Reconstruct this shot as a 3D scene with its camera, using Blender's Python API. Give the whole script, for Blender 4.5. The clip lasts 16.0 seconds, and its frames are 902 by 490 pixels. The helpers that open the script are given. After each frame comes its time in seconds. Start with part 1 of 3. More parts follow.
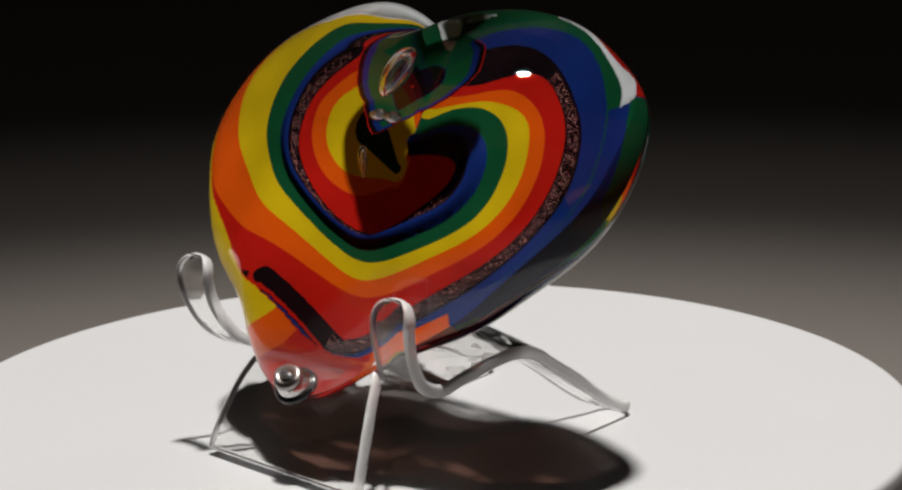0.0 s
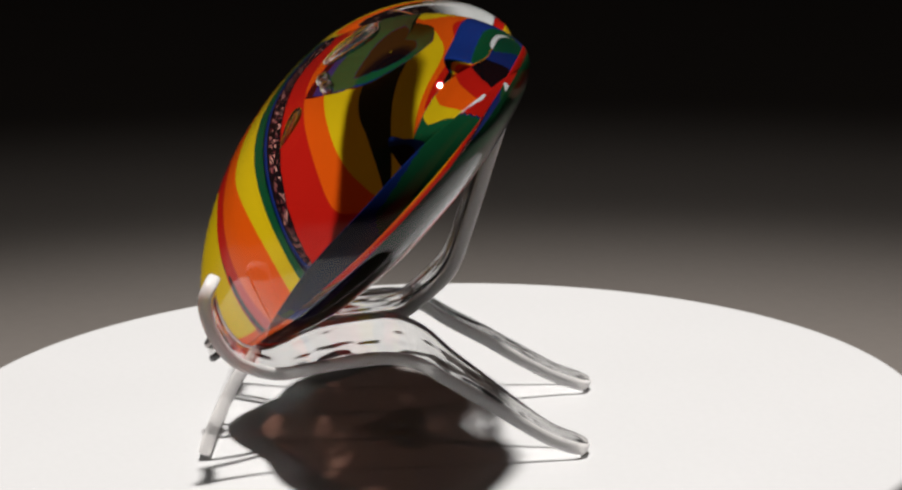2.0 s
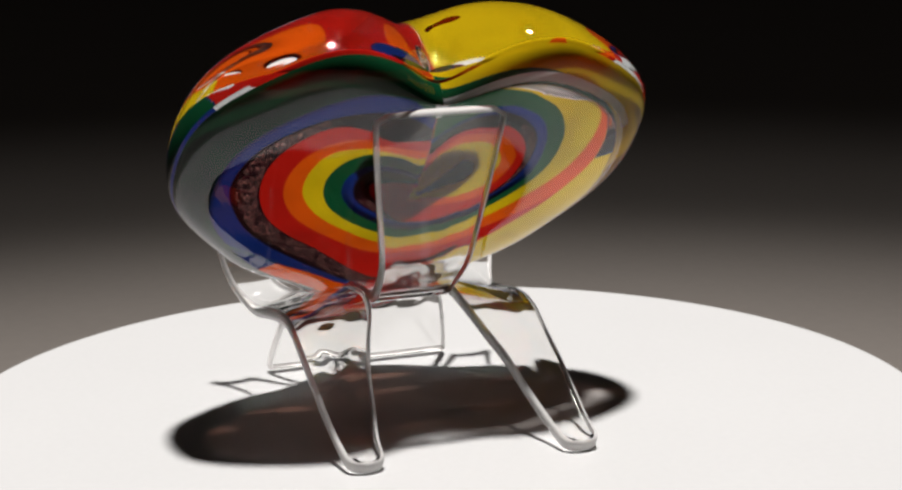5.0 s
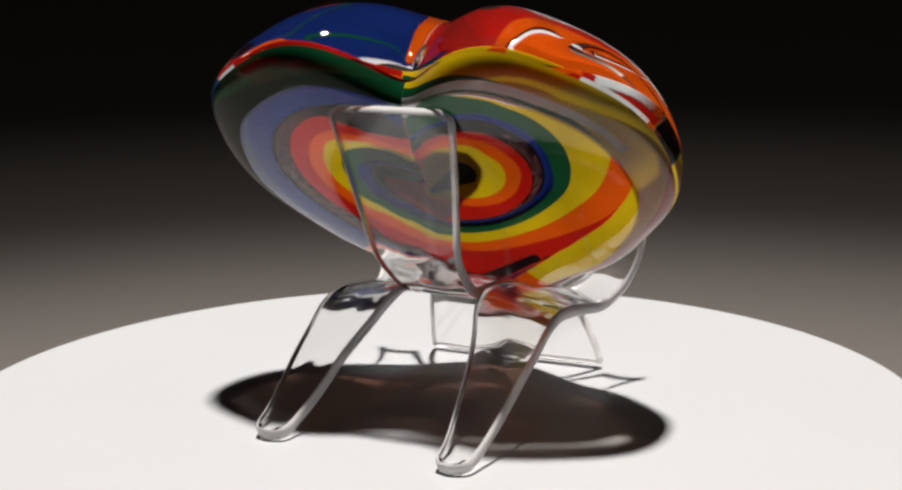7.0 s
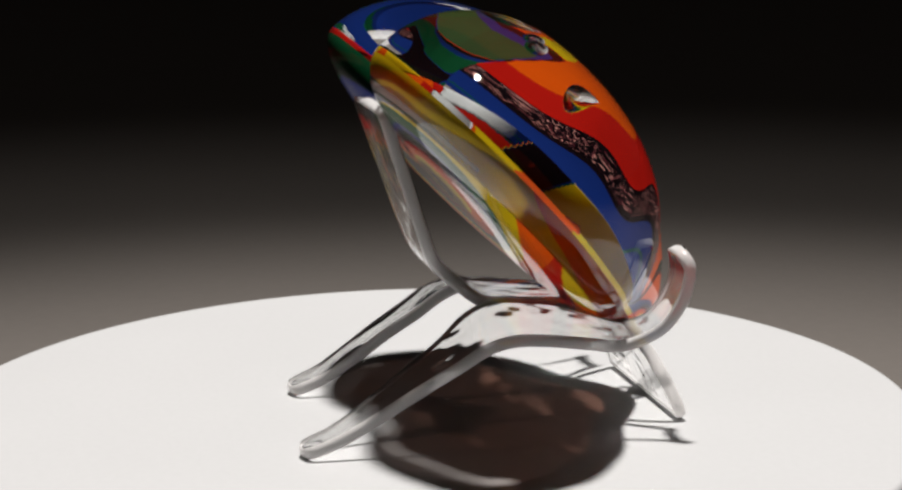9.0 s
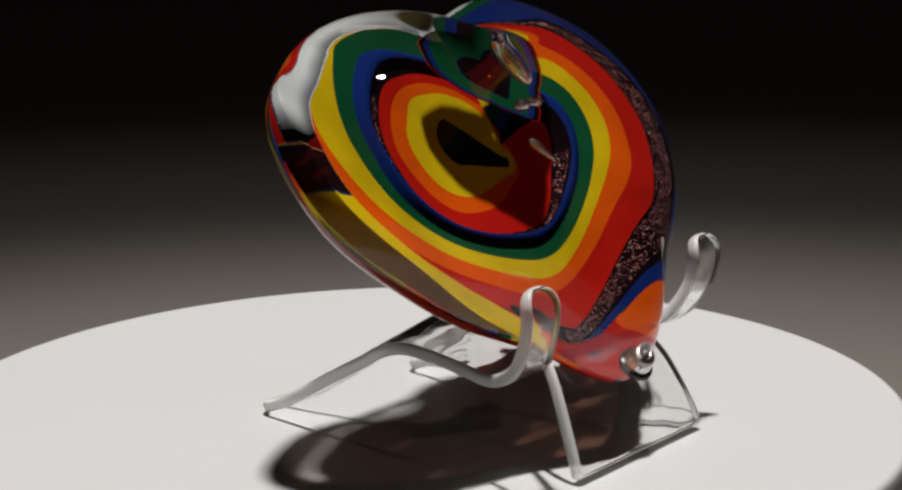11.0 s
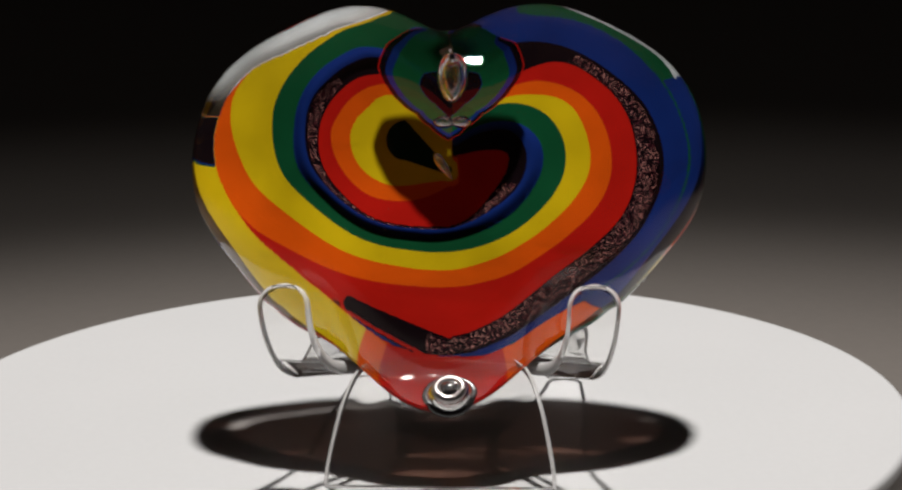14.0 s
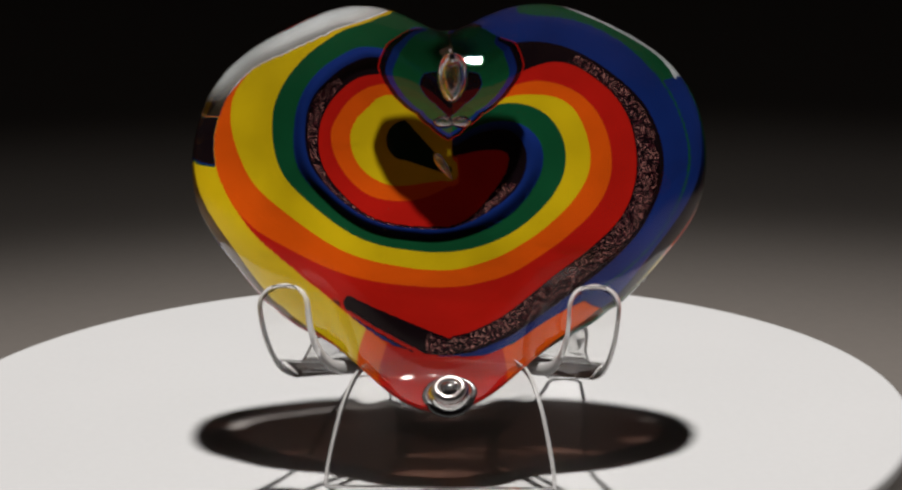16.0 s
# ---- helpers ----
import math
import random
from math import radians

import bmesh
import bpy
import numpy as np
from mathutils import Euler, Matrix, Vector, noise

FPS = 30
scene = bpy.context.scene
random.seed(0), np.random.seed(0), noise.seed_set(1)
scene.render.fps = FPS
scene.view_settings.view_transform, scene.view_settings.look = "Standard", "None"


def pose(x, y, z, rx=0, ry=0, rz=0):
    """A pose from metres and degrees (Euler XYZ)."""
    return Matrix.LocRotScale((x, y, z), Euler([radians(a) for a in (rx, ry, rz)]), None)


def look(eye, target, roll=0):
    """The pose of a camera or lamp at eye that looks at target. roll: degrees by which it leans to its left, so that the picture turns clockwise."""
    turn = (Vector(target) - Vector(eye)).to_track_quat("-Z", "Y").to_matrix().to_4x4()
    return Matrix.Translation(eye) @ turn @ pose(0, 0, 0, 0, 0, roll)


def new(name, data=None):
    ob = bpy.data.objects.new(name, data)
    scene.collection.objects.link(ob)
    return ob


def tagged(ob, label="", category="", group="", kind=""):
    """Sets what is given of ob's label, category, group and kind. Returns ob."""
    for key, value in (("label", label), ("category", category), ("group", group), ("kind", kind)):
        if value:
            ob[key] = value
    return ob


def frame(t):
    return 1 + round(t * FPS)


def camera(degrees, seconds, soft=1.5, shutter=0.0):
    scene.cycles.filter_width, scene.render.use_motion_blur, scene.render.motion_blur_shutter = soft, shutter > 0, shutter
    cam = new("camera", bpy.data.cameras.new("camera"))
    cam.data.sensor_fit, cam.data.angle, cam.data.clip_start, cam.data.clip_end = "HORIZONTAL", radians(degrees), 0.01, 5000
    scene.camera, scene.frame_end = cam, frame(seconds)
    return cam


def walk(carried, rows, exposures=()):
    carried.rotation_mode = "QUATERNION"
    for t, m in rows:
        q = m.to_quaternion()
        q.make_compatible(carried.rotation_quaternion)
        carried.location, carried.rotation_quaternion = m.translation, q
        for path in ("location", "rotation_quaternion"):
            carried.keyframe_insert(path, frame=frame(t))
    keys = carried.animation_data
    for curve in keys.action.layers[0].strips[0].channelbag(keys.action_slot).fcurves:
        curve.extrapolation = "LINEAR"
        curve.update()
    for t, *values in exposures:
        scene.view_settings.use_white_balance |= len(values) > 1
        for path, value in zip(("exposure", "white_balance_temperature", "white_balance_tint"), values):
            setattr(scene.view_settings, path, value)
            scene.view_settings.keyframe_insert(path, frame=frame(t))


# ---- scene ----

# One length of the plan, in metres: all plan numbers below are multiples of it.
U = 0.36

# ---- camera ----
cam = camera(28.6, 16.0, soft=2.5)
EYE = Vector((0, -1, 0.3205)) * U
AHEAD = Vector((0.00696, 0.97725, -0.21193))
STILL = look(EYE, EYE + AHEAD, -0.93)
walk(cam, [(0.0, STILL), (16.0, STILL)], exposures=[(0.0, -0.31), (1.0, -0.12), (2.0, -0.03), (2.5, -0.27), (3.0, -0.01), (4.0, 0.0), (6.5, -0.06), (8.5, -0.08), (11.0, -0.37), (12.0, -0.43), (12.5, -0.43), (13.3, -0.33), (16.0, -0.33)])

# ---- light ----
world = bpy.data.worlds.new("dark_room")
scene.world = world
world.use_nodes = True
world.node_tree.nodes["Background"].inputs[0].default_value = (1.0, 0.82, 0.72, 1)
world.node_tree.nodes["Background"].inputs[1].default_value = 0.008
LAMP = Vector((0.22, 0.28, 6.0)) * U
# one shaded ceiling lamp: its beam, the soft halo round the beam, and the little that spills past the shade
for name, kind, power, cone, lift in (("lamp_beam", "SPOT", 322, 38, 0.0), ("lamp_halo", "SPOT", 48, 60, 0.01), ("lamp_spill", "POINT", 3, 0, 0.02)):
    light = bpy.data.lights.new(name, kind)
    light.energy, light.color, light.shadow_soft_size = power, (1.0, 0.96, 0.92), 0.068
    if kind == "SPOT":
        light.spot_size, light.spot_blend = radians(cone), 1.0
    new(name, light).matrix_basis = look(LAMP + Vector((0, 0, lift)), Vector((0, 0, 0)))
scene.cycles.caustics_refractive = scene.cycles.caustics_reflective = False


# ---- materials ----
def material(name):
    m = bpy.data.materials.new(name)
    m.use_nodes = True
    t = m.node_tree
    return m, t, t.nodes["Principled BSDF"]


def node(t, kind, **inputs):
    n = t.nodes.new(kind)
    for key, value in inputs.items():
        n.inputs[key.replace("_", " ")].default_value = value
    return n


def plain(name, colour, rough, grain=0.0, size=60.0, bump=0.0, metal=0.0):
    """A surface with a fine grain and a broad unevenness of its colour."""
    m, t, b = material(name)
    b.inputs["Roughness"].default_value, b.inputs["Metallic"].default_value = rough, metal
    pos = t.nodes.new("ShaderNodeTexCoord")
    fine = node(t, "ShaderNodeTexNoise", Scale=size * 14, Detail=5.0)
    broad = node(t, "ShaderNodeTexNoise", Scale=size * 0.4, Detail=3.0)
    add = t.nodes.new("ShaderNodeMath")
    ramp = t.nodes.new("ShaderNodeValToRGB")
    t.links.new(pos.outputs["Object"], fine.inputs["Vector"])
    t.links.new(pos.outputs["Object"], broad.inputs["Vector"])
    t.links.new(fine.outputs["Fac"], add.inputs[0])
    t.links.new(broad.outputs["Fac"], add.inputs[1])
    half = node(t, "ShaderNodeMath")
    half.operation = "MULTIPLY"
    half.inputs[1].default_value = 0.5
    t.links.new(add.outputs[0], half.inputs[0])
    t.links.new(half.outputs[0], ramp.inputs[0])
    low = [c * (1 - grain) for c in colour]
    high = [min(1, c * (1 + grain)) for c in colour]
    ramp.color_ramp.elements[0].position, ramp.color_ramp.elements[1].position = 0.35, 0.65
    ramp.color_ramp.elements[0].color, ramp.color_ramp.elements[1].color = (*low, 1), (*high, 1)
    t.links.new(ramp.outputs[0], b.inputs["Base Color"])
    if bump:
        bm_ = node(t, "ShaderNodeBump", Strength=bump, Distance=0.0005)
        t.links.new(fine.outputs["Fac"], bm_.inputs["Height"])
        t.links.new(bm_.outputs[0], b.inputs["Normal"])
    return m


def clear(name, ior, tint, rough=0.0, wave=0.0, scale=40.0):
    """Clear glass or acrylic with a faint waviness."""
    m, t, b = material(name)
    b.inputs["Base Color"].default_value = (*tint, 1)
    b.inputs["Transmission Weight"].default_value = 1.0
    b.inputs["Roughness"].default_value = rough
    b.inputs["IOR"].default_value = ior
    if wave:
        pos = t.nodes.new("ShaderNodeTexCoord")
        n = node(t, "ShaderNodeTexNoise", Scale=scale, Detail=2.0)
        bm_ = node(t, "ShaderNodeBump", Strength=wave, Distance=0.001)
        t.links.new(pos.outputs["Object"], n.inputs["Vector"])
        t.links.new(n.outputs["Fac"], bm_.inputs["Height"])
        t.links.new(bm_.outputs[0], b.inputs["Normal"])
    return m


YELLOW, ORANGE, RED = (0.66, 0.46, 0.006), (0.74, 0.094, 0.004), (0.49, 0.011, 0.0065)
NAVY, GREEN, WHITE, DARK = (0.007, 0.023, 0.145), (0.0055, 0.072, 0.026), (0.81, 0.86, 0.88), (0.007, 0.0035, 0.005)
DEEP, MAUVE = (0.003, 0.014, 0.006), (0.012, 0.018, 0.013)
# colour of the glass by steps of the band number
BANDS = [DEEP, YELLOW, ORANGE, RED, DARK, NAVY, GREEN, YELLOW, ORANGE, RED, DARK, NAVY, GREEN, MAUVE]
CLEAR_FROM = 13 / 16


def limit(t, value, at):
    n = node(t, "ShaderNodeMath")
    n.operation = "GREATER_THAN"
    n.inputs[1].default_value = at
    t.links.new(value, n.inputs[0])
    return n.outputs[0]


def times(t, a, b):
    n = node(t, "ShaderNodeMath")
    n.operation = "MULTIPLY"
    t.links.new(a, n.inputs[0])
    t.links.new(b, n.inputs[1])
    return n.outputs[0]


def over(t, fac, under, top):
    """top laid over under where fac is 1; top is a colour or a socket."""
    n = t.nodes.new("ShaderNodeMix")
    n.data_type = "RGBA"
    t.links.new(fac, n.inputs[0])
    t.links.new(under, n.inputs[6])
    if isinstance(top, tuple):
        n.inputs[7].default_value = (*top, 1)
    else:
        t.links.new(top, n.inputs[7])
    return n.outputs[2]


def coloured_glass(name, see_through, glow, caustic_gaps=0.0):
    """Bands of coloured glass along the swirl's first map coordinate, with foil glitter in the dark ones and painted
    white for refracted light; past the last band the glass is clear.
    """
    m, t, b = material(name)
    pos = t.nodes.new("ShaderNodeTexCoord")
    maps = []
    for name in ("band", "cap"):
        uv = t.nodes.new("ShaderNodeUVMap")
        uv.uv_map = name
        split = t.nodes.new("ShaderNodeSeparateXYZ")
        t.links.new(uv.outputs[0], split.inputs[0])
        maps.append(split.outputs)
    ramp = t.nodes.new("ShaderNodeValToRGB")
    ramp.color_ramp.interpolation = "CONSTANT"
    keys = ramp.color_ramp.elements
    keys[0].position, keys[0].color = 0.0, (*BANDS[0], 1)
    keys[1].position, keys[1].color = 1 / 16, (*BANDS[1], 1)
    for i in range(2, len(BANDS)):
        keys.new(i / 16).color = (*BANDS[i], 1)
    t.links.new(maps[0][0], ramp.inputs[0])
    foil = t.nodes.new("ShaderNodeValToRGB")
    foil.color_ramp.interpolation = "CONSTANT"
    f = foil.color_ramp.elements
    f[0].position, f[0].color = 0.0, (0, 0, 0, 1)
    f[1].position, f[1].color = 4.1 / 16, (1, 1, 1, 1)
    for at, v in ((4.8, 0), (10.04, 1), (10.78, 0)):
        f.new(at / 16).color = (v, v, v, 1)
    t.links.new(maps[0][0], foil.inputs[0])
    cell = node(t, "ShaderNodeTexVoronoi", Scale=6600.0)
    t.links.new(pos.outputs["Object"], cell.inputs["Vector"])
    grey = t.nodes.new("ShaderNodeSeparateColor")
    t.links.new(cell.outputs["Color"], grey.inputs[0])
    tones = t.nodes.new("ShaderNodeValToRGB")
    tones.color_ramp.elements[0].color, tones.color_ramp.elements[1].color = (0.14, 0.016, 0.03, 1), (0.95, 0.46, 0.40, 1)
    tones.color_ramp.elements[0].position = 0.3
    t.links.new(grey.outputs[1], tones.inputs[0])
    flakes = times(t, times(t, limit(t, grey.outputs[0], 0.845), foil.outputs[0]), limit(t, maps[0][1], 0.5))
    colour = over(t, flakes, ramp.outputs[0], tones.outputs[0])
    # white: partly white glass, partly the refracted bright disc painted in
    colour = over(t, limit(t, maps[1][0], 0.05), colour, WHITE)
    # uneven strength of the colour: broad clouds and fine streaks
    cloud = node(t, "ShaderNodeTexNoise", Scale=45.0, Detail=4.0)
    t.links.new(pos.outputs["Object"], cloud.inputs["Vector"])
    shade = t.nodes.new("ShaderNodeValToRGB")
    shade.color_ramp.elements[0].color, shade.color_ramp.elements[1].color = (0.66, 0.66, 0.66, 1), (1.12, 1.12, 1.12, 1)
    shade.color_ramp.elements[0].position, shade.color_ramp.elements[1].position = 0.3, 0.7
    t.links.new(cloud.outputs["Fac"], shade.inputs[0])
    tint = t.nodes.new("ShaderNodeMix")
    tint.data_type, tint.blend_type = "RGBA", "MULTIPLY"
    tint.inputs[0].default_value = 1.0
    t.links.new(colour, tint.inputs[6])
    t.links.new(shade.outputs[0], tint.inputs[7])
    t.links.new(tint.outputs[2], b.inputs["Base Color"])
    b.inputs["Roughness"].default_value = 0.6
    b.inputs["Specular IOR Level"].default_value = 0.0
    through_light = t.nodes.new("ShaderNodeBsdfTranslucent")
    t.links.new(tint.outputs[2], through_light.inputs[0])
    blend = t.nodes.new("ShaderNodeMixShader")
    blend.inputs[0].default_value = glow
    t.links.new(b.outputs[0], blend.inputs[1])
    t.links.new(through_light.outputs[0], blend.inputs[2])
    last = blend.outputs[0]
    # a little warm light passes straight through
    thin = t.nodes.new("ShaderNodeMixShader")
    thin.inputs[0].default_value = see_through
    if caustic_gaps:
        # noise lets more light through in places, imitating caustic streaks in the shadow
        stretch = t.nodes.new("ShaderNodeMapping")
        stretch.inputs["Scale"].default_value, stretch.inputs["Rotation"].default_value = (0.35, 1.0, 1.0), (0.3, 0.2, 0.5)
        t.links.new(pos.outputs["Object"], stretch.inputs[0])
        holes = node(t, "ShaderNodeTexNoise", Scale=70.0, Detail=3.0, Distortion=1.2)
        t.links.new(stretch.outputs[0], holes.inputs["Vector"])
        much = t.nodes.new("ShaderNodeValToRGB")
        much.color_ramp.elements[0].position, much.color_ramp.elements[1].position = 0.56, 0.70
        much.color_ramp.elements[0].color, much.color_ramp.elements[1].color = (see_through, see_through, see_through, 1), (caustic_gaps, caustic_gaps, caustic_gaps, 1)
        t.links.new(holes.outputs["Fac"], much.inputs[0])
        t.links.new(much.outputs[0], thin.inputs[0])
    t.links.new(last, thin.inputs[1])
    pass_on = t.nodes.new("ShaderNodeBsdfTransparent")
    pass_on.inputs[0].default_value = (0.70, 0.36, 0.26, 1)
    t.links.new(pass_on.outputs[0], thin.inputs[2])
    # clear glass past the brim, but for the white; greyed to keep the cast shadow dark
    bare = node(t, "ShaderNodeMath")
    bare.operation, bare.use_clamp = "SUBTRACT", True
    t.links.new(limit(t, maps[0][0], CLEAR_FROM), bare.inputs[0])
    t.links.new(maps[1][0], bare.inputs[1])
    ends = t.nodes.new("ShaderNodeMixShader")
    t.links.new(bare.outputs[0], ends.inputs[0])
    t.links.new(thin.outputs[0], ends.inputs[1])
    smoky = t.nodes.new("ShaderNodeBsdfTransparent")
    smoky.inputs[0].default_value = (0.52, 0.48, 0.46, 1)
    t.links.new(smoky.outputs[0], ends.inputs[2])
    t.links.new(ends.outputs[0], t.nodes["Material Output"].inputs[0])
    return m


GLASS = clear("clear_glass", 1.47, (0.985, 0.98, 0.965))
ACRYLIC = clear("clear_acrylic", 1.49, (0.97, 0.965, 0.955), 0.03, 0.9, 60.0)
def air_in_glass():
    m, t, b = material("air_in_glass")
    g = t.nodes.new("ShaderNodeBsdfGlass")
    g.inputs["IOR"].default_value, g.inputs["Roughness"].default_value = 1 / 1.47, 0.0
    # gloss mixed in, standing in for total reflection at its wall
    shine = t.nodes.new("ShaderNodeBsdfGlossy")
    shine.inputs["Color"].default_value, shine.inputs["Roughness"].default_value = (0.9, 0.88, 0.86, 1), 0.03
    both = t.nodes.new("ShaderNodeMixShader")
    both.inputs[0].default_value = 0.34
    t.links.new(g.outputs[0], both.inputs[1])
    t.links.new(shine.outputs[0], both.inputs[2])
    t.links.new(both.outputs[0], t.nodes["Material Output"].inputs[0])
    return m


BUBBLE = air_in_glass()
# metal and dark for the rings that imitate reflections in the tip bubble
SHINE_METAL = plain("shine_metal", (0.33, 0.30, 0.29), 0.3, 0.1, 200.0, 0.0, 1.0)
BUBBLE_DARK = plain("bubble_dark", (0.016, 0.014, 0.014), 0.2, 0.15, 200.0)
EDGE = clear("frosted_acrylic_edge", 1.3, (0.95, 0.93, 0.92), 0.3)
EDGE.node_tree.nodes["Principled BSDF"].inputs["Transmission Weight"].default_value = 0.5
SWIRL = coloured_glass("coloured_glass", 0.018, 0.40, 0.20)
FOLD = coloured_glass("thin_coloured_glass", 0.12, 0.50)
DISC_WHITE = plain("white_disc", (0.470, 0.472, 0.478), 0.55, 0.02, 40.0, 0.03)
TABLE_GREY = plain("grey_table", (0.154, 0.137, 0.124), 0.9, 0.04, 12.0)
BASE_DARK = plain("dark_base", (0.03, 0.03, 0.03), 0.6, 0.1, 20.0)


# ---- building helpers ----
def part(name, bm, mat, parent, label=""):
    me = bpy.data.meshes.new(name)
    bm.normal_update()
    bm.to_mesh(me)
    bm.free()
    me.materials.append(mat)
    for p in me.polygons:
        p.use_smooth = True
    ob = new(name, me)
    ob.parent = parent
    return tagged(ob, label)


def box(name, lo, hi, mat, label, category=""):
    bm = bmesh.new()
    bmesh.ops.create_cube(bm, size=1.0)
    for v in bm.verts:
        v.co = Vector([lo[i] + (v.co[i] + 0.5) * (hi[i] - lo[i]) for i in range(3)])
    me = bpy.data.meshes.new(name)
    bm.to_mesh(me)
    bm.free()
    me.materials.append(mat)
    return tagged(new(name, me), label, category, kind="structure")


# ---- room ----
TOP = -0.10
box("floor", (-6.0, -4.0, TOP - 0.04), (6.0, 9.0, TOP), TABLE_GREY, "matt light grey tabletop below the turntable, fading into darkness", "table top")


# ---- turntable ----
def turntable():
    thing = tagged(new("turntable"), "round white turntable disc turning under a lamp", "turntable")
    bm = bmesh.new()
    n, R = 256, 0.2975 * U
    profile = [(R - 0.0012, 0.0), (R - 0.0004, -0.0003), (R, -0.0012), (R, -0.0075), (R - 0.001, -0.0085)]
    off = Vector((-0.0072, 0.006, 0)) * U
    rings = []
    for r, z in profile:
        rings.append([bm.verts.new(off + Vector((r * math.cos(6.28318530718 * i / n), r * math.sin(6.28318530718 * i / n), z))) for i in range(n)])
    for a, b in zip(rings, rings[1:]):
        for i in range(n):
            bm.faces.new((a[i], b[i], b[(i + 1) % n], a[(i + 1) % n]))
    bm.faces.new(rings[0])
    bm.faces.new(rings[-1][::-1])
    bmesh.ops.recalc_face_normals(bm, faces=bm.faces[:])
    disc = part("disc", bm, DISC_WHITE, thing)
    for p in disc.data.polygons:
        p.use_smooth = len(p.vertices) < 5
    bm = bmesh.new()
    bmesh.ops.create_cone(bm, cap_ends=True, segments=96, radius1=0.065, radius2=0.05, depth=0.0915, matrix=Matrix.Translation((0, 0, -0.05425)))
    part("base", bm, BASE_DARK, thing, "dark turntable base under the disc")
    return thing


# ---- glass heart ----
LEAN, ASIDE = radians(47.25), radians(-2.8)
ACROSS = Vector((math.cos(ASIDE), math.sin(ASIDE), 0))
UP = Vector((-math.cos(LEAN) * math.sin(ASIDE), math.cos(LEAN) * math.cos(ASIDE), math.sin(LEAN)))
OUT = ACROSS.cross(UP)
MID = Vector((0.006, -0.0268, 0.1501))
SERIES = (0.1267, 0.0084, -0.0115, 0.0143, -0.0018, 0.0060, -0.0015, 0.0039, -0.0006, 0.0021)


def rim(a):
    """Reach of the heart's outline from its middle; a = 0 at the tip, pi at the notch."""
    return sum(c * math.cos(k * a) for k, c in enumerate(SERIES))


def calm_rim(a):
    """The same outline with its point and notch rounded away."""
    return sum(c * math.cos(k * a) for k, c in enumerate(SERIES[:3]))


def heart_point(x, y, n):
    """A place in the heart, from its own across, up and out."""
    x, y = x * 1.044, y * 0.9477
    if y < 0:
        y *= 1 + 0.0693 * (-y / 0.15) ** 3
    return (MID + ACROSS * x + UP * y + OUT * n) * U


def step(lo, hi, x):
    f = min(1.0, max(0.0, (x - lo) / (hi - lo)))
    return f * f * (3 - 2 * f)


def crease(x, y):
    """The press mark from the notch to the middle: 1 in its bed, 0 outside."""
    wide = 0.008 + 0.22 * max(0.0, y)
    return math.exp(-(x / wide) ** 2) * step(0.03, 0.07, y)


def front_height(q, x, y):
    """Height of the clear glass over the heart's plane, in front: a dome."""
    return 0.0785 * max(0.0, 1 - q ** 2.3) ** 0.522 * (1 - 0.14 * crease(x, y))


def sheet_height(q, x, y):
    """Height of the coloured sheet under the dome: a shallow bowl on a bulge, meeting the dome at its brim."""
    bowl = -0.013 + 0.028 * q * q - 2.6 * max(0.0, y - 0.015) ** 2 - 2.0 * min(0.0, y + 0.02) ** 2
    bowl = max(bowl, 0.7 * back_height(q, x, y))
    return min(bowl, 0.88 * front_height(q, x, y) - 0.0008)


def back_height(q, x, y):
    """The same behind: flat, with a rounded edge."""
    return -0.0265 * max(0.0, 1 - q ** 4) ** 0.5 * (1 - 0.2 * crease(x, y))


def outline_point(q, a):
    """Across and up at the share q of the way from the middle to the outline."""
    r = (calm_rim(a) + (rim(a) - calm_rim(a)) * q * q) * q
    return r * math.sin(a), -r * math.cos(a)


def pillow(bm):
    """The closed body of clear glass over the heart's outline, as a polar net."""
    rings, turns = 110, 320
    edge = None
    for height, flip in ((front_height, False), (back_height, True)):
        rows = []
        for i in range(rings + 1):
            if i == rings and edge:
                rows.append(edge)
                continue
            q = max(0.002, math.sin(i / rings * math.pi / 2))
            row = []
            for j in range(turns):
                x, y = outline_point(q, math.pi + 2 * math.pi * j / turns)
                row.append(bm.verts.new(heart_point(x, y, height(q, x, y))))
            rows.append(row)
        edge = rows[-1]
        for a, b in zip(rows, rows[1:]):
            for j in range(turns):
                k = (j + 1) % turns
                c = (a[j], b[j], b[k], a[k])
                bm.faces.new(c[::-1] if flip else c)
        bm.faces.new(rows[0][::-1] if flip else rows[0])
    bmesh.ops.recalc_face_normals(bm, faces=bm.faces[:])


def lay_bands(bm, net, kind=None):
    """Faces over a net of (place, band, foil, white) with the two maps of the coloured glass; kind: those of one whole band number alone."""
    maps = bm.loops.layers.uv.new("band"), bm.loops.layers.uv.new("cap")
    made = {}

    def corner(i, j):
        if (i, j) not in made:
            made[i, j] = bm.verts.new(net[i][j][0])
        return made[i, j]

    for i in range(len(net) - 1):
        for j in range(len(net[0]) - 1):
            at = ((i, j), (i + 1, j), (i + 1, j + 1), (i, j + 1))
            if kind is not None and min(13, int(sum(net[u][v][1] for u, v in at) / 4)) != kind:
                continue
            f = bm.faces.new([corner(u, v) for u, v in at])
            for loop, (u, v) in zip(f.loops, at):
                _, tone, foil, white = net[u][v]
                loop[maps[0]].uv = (tone / 16, foil)
                loop[maps[1]].uv = (white, 0.0)


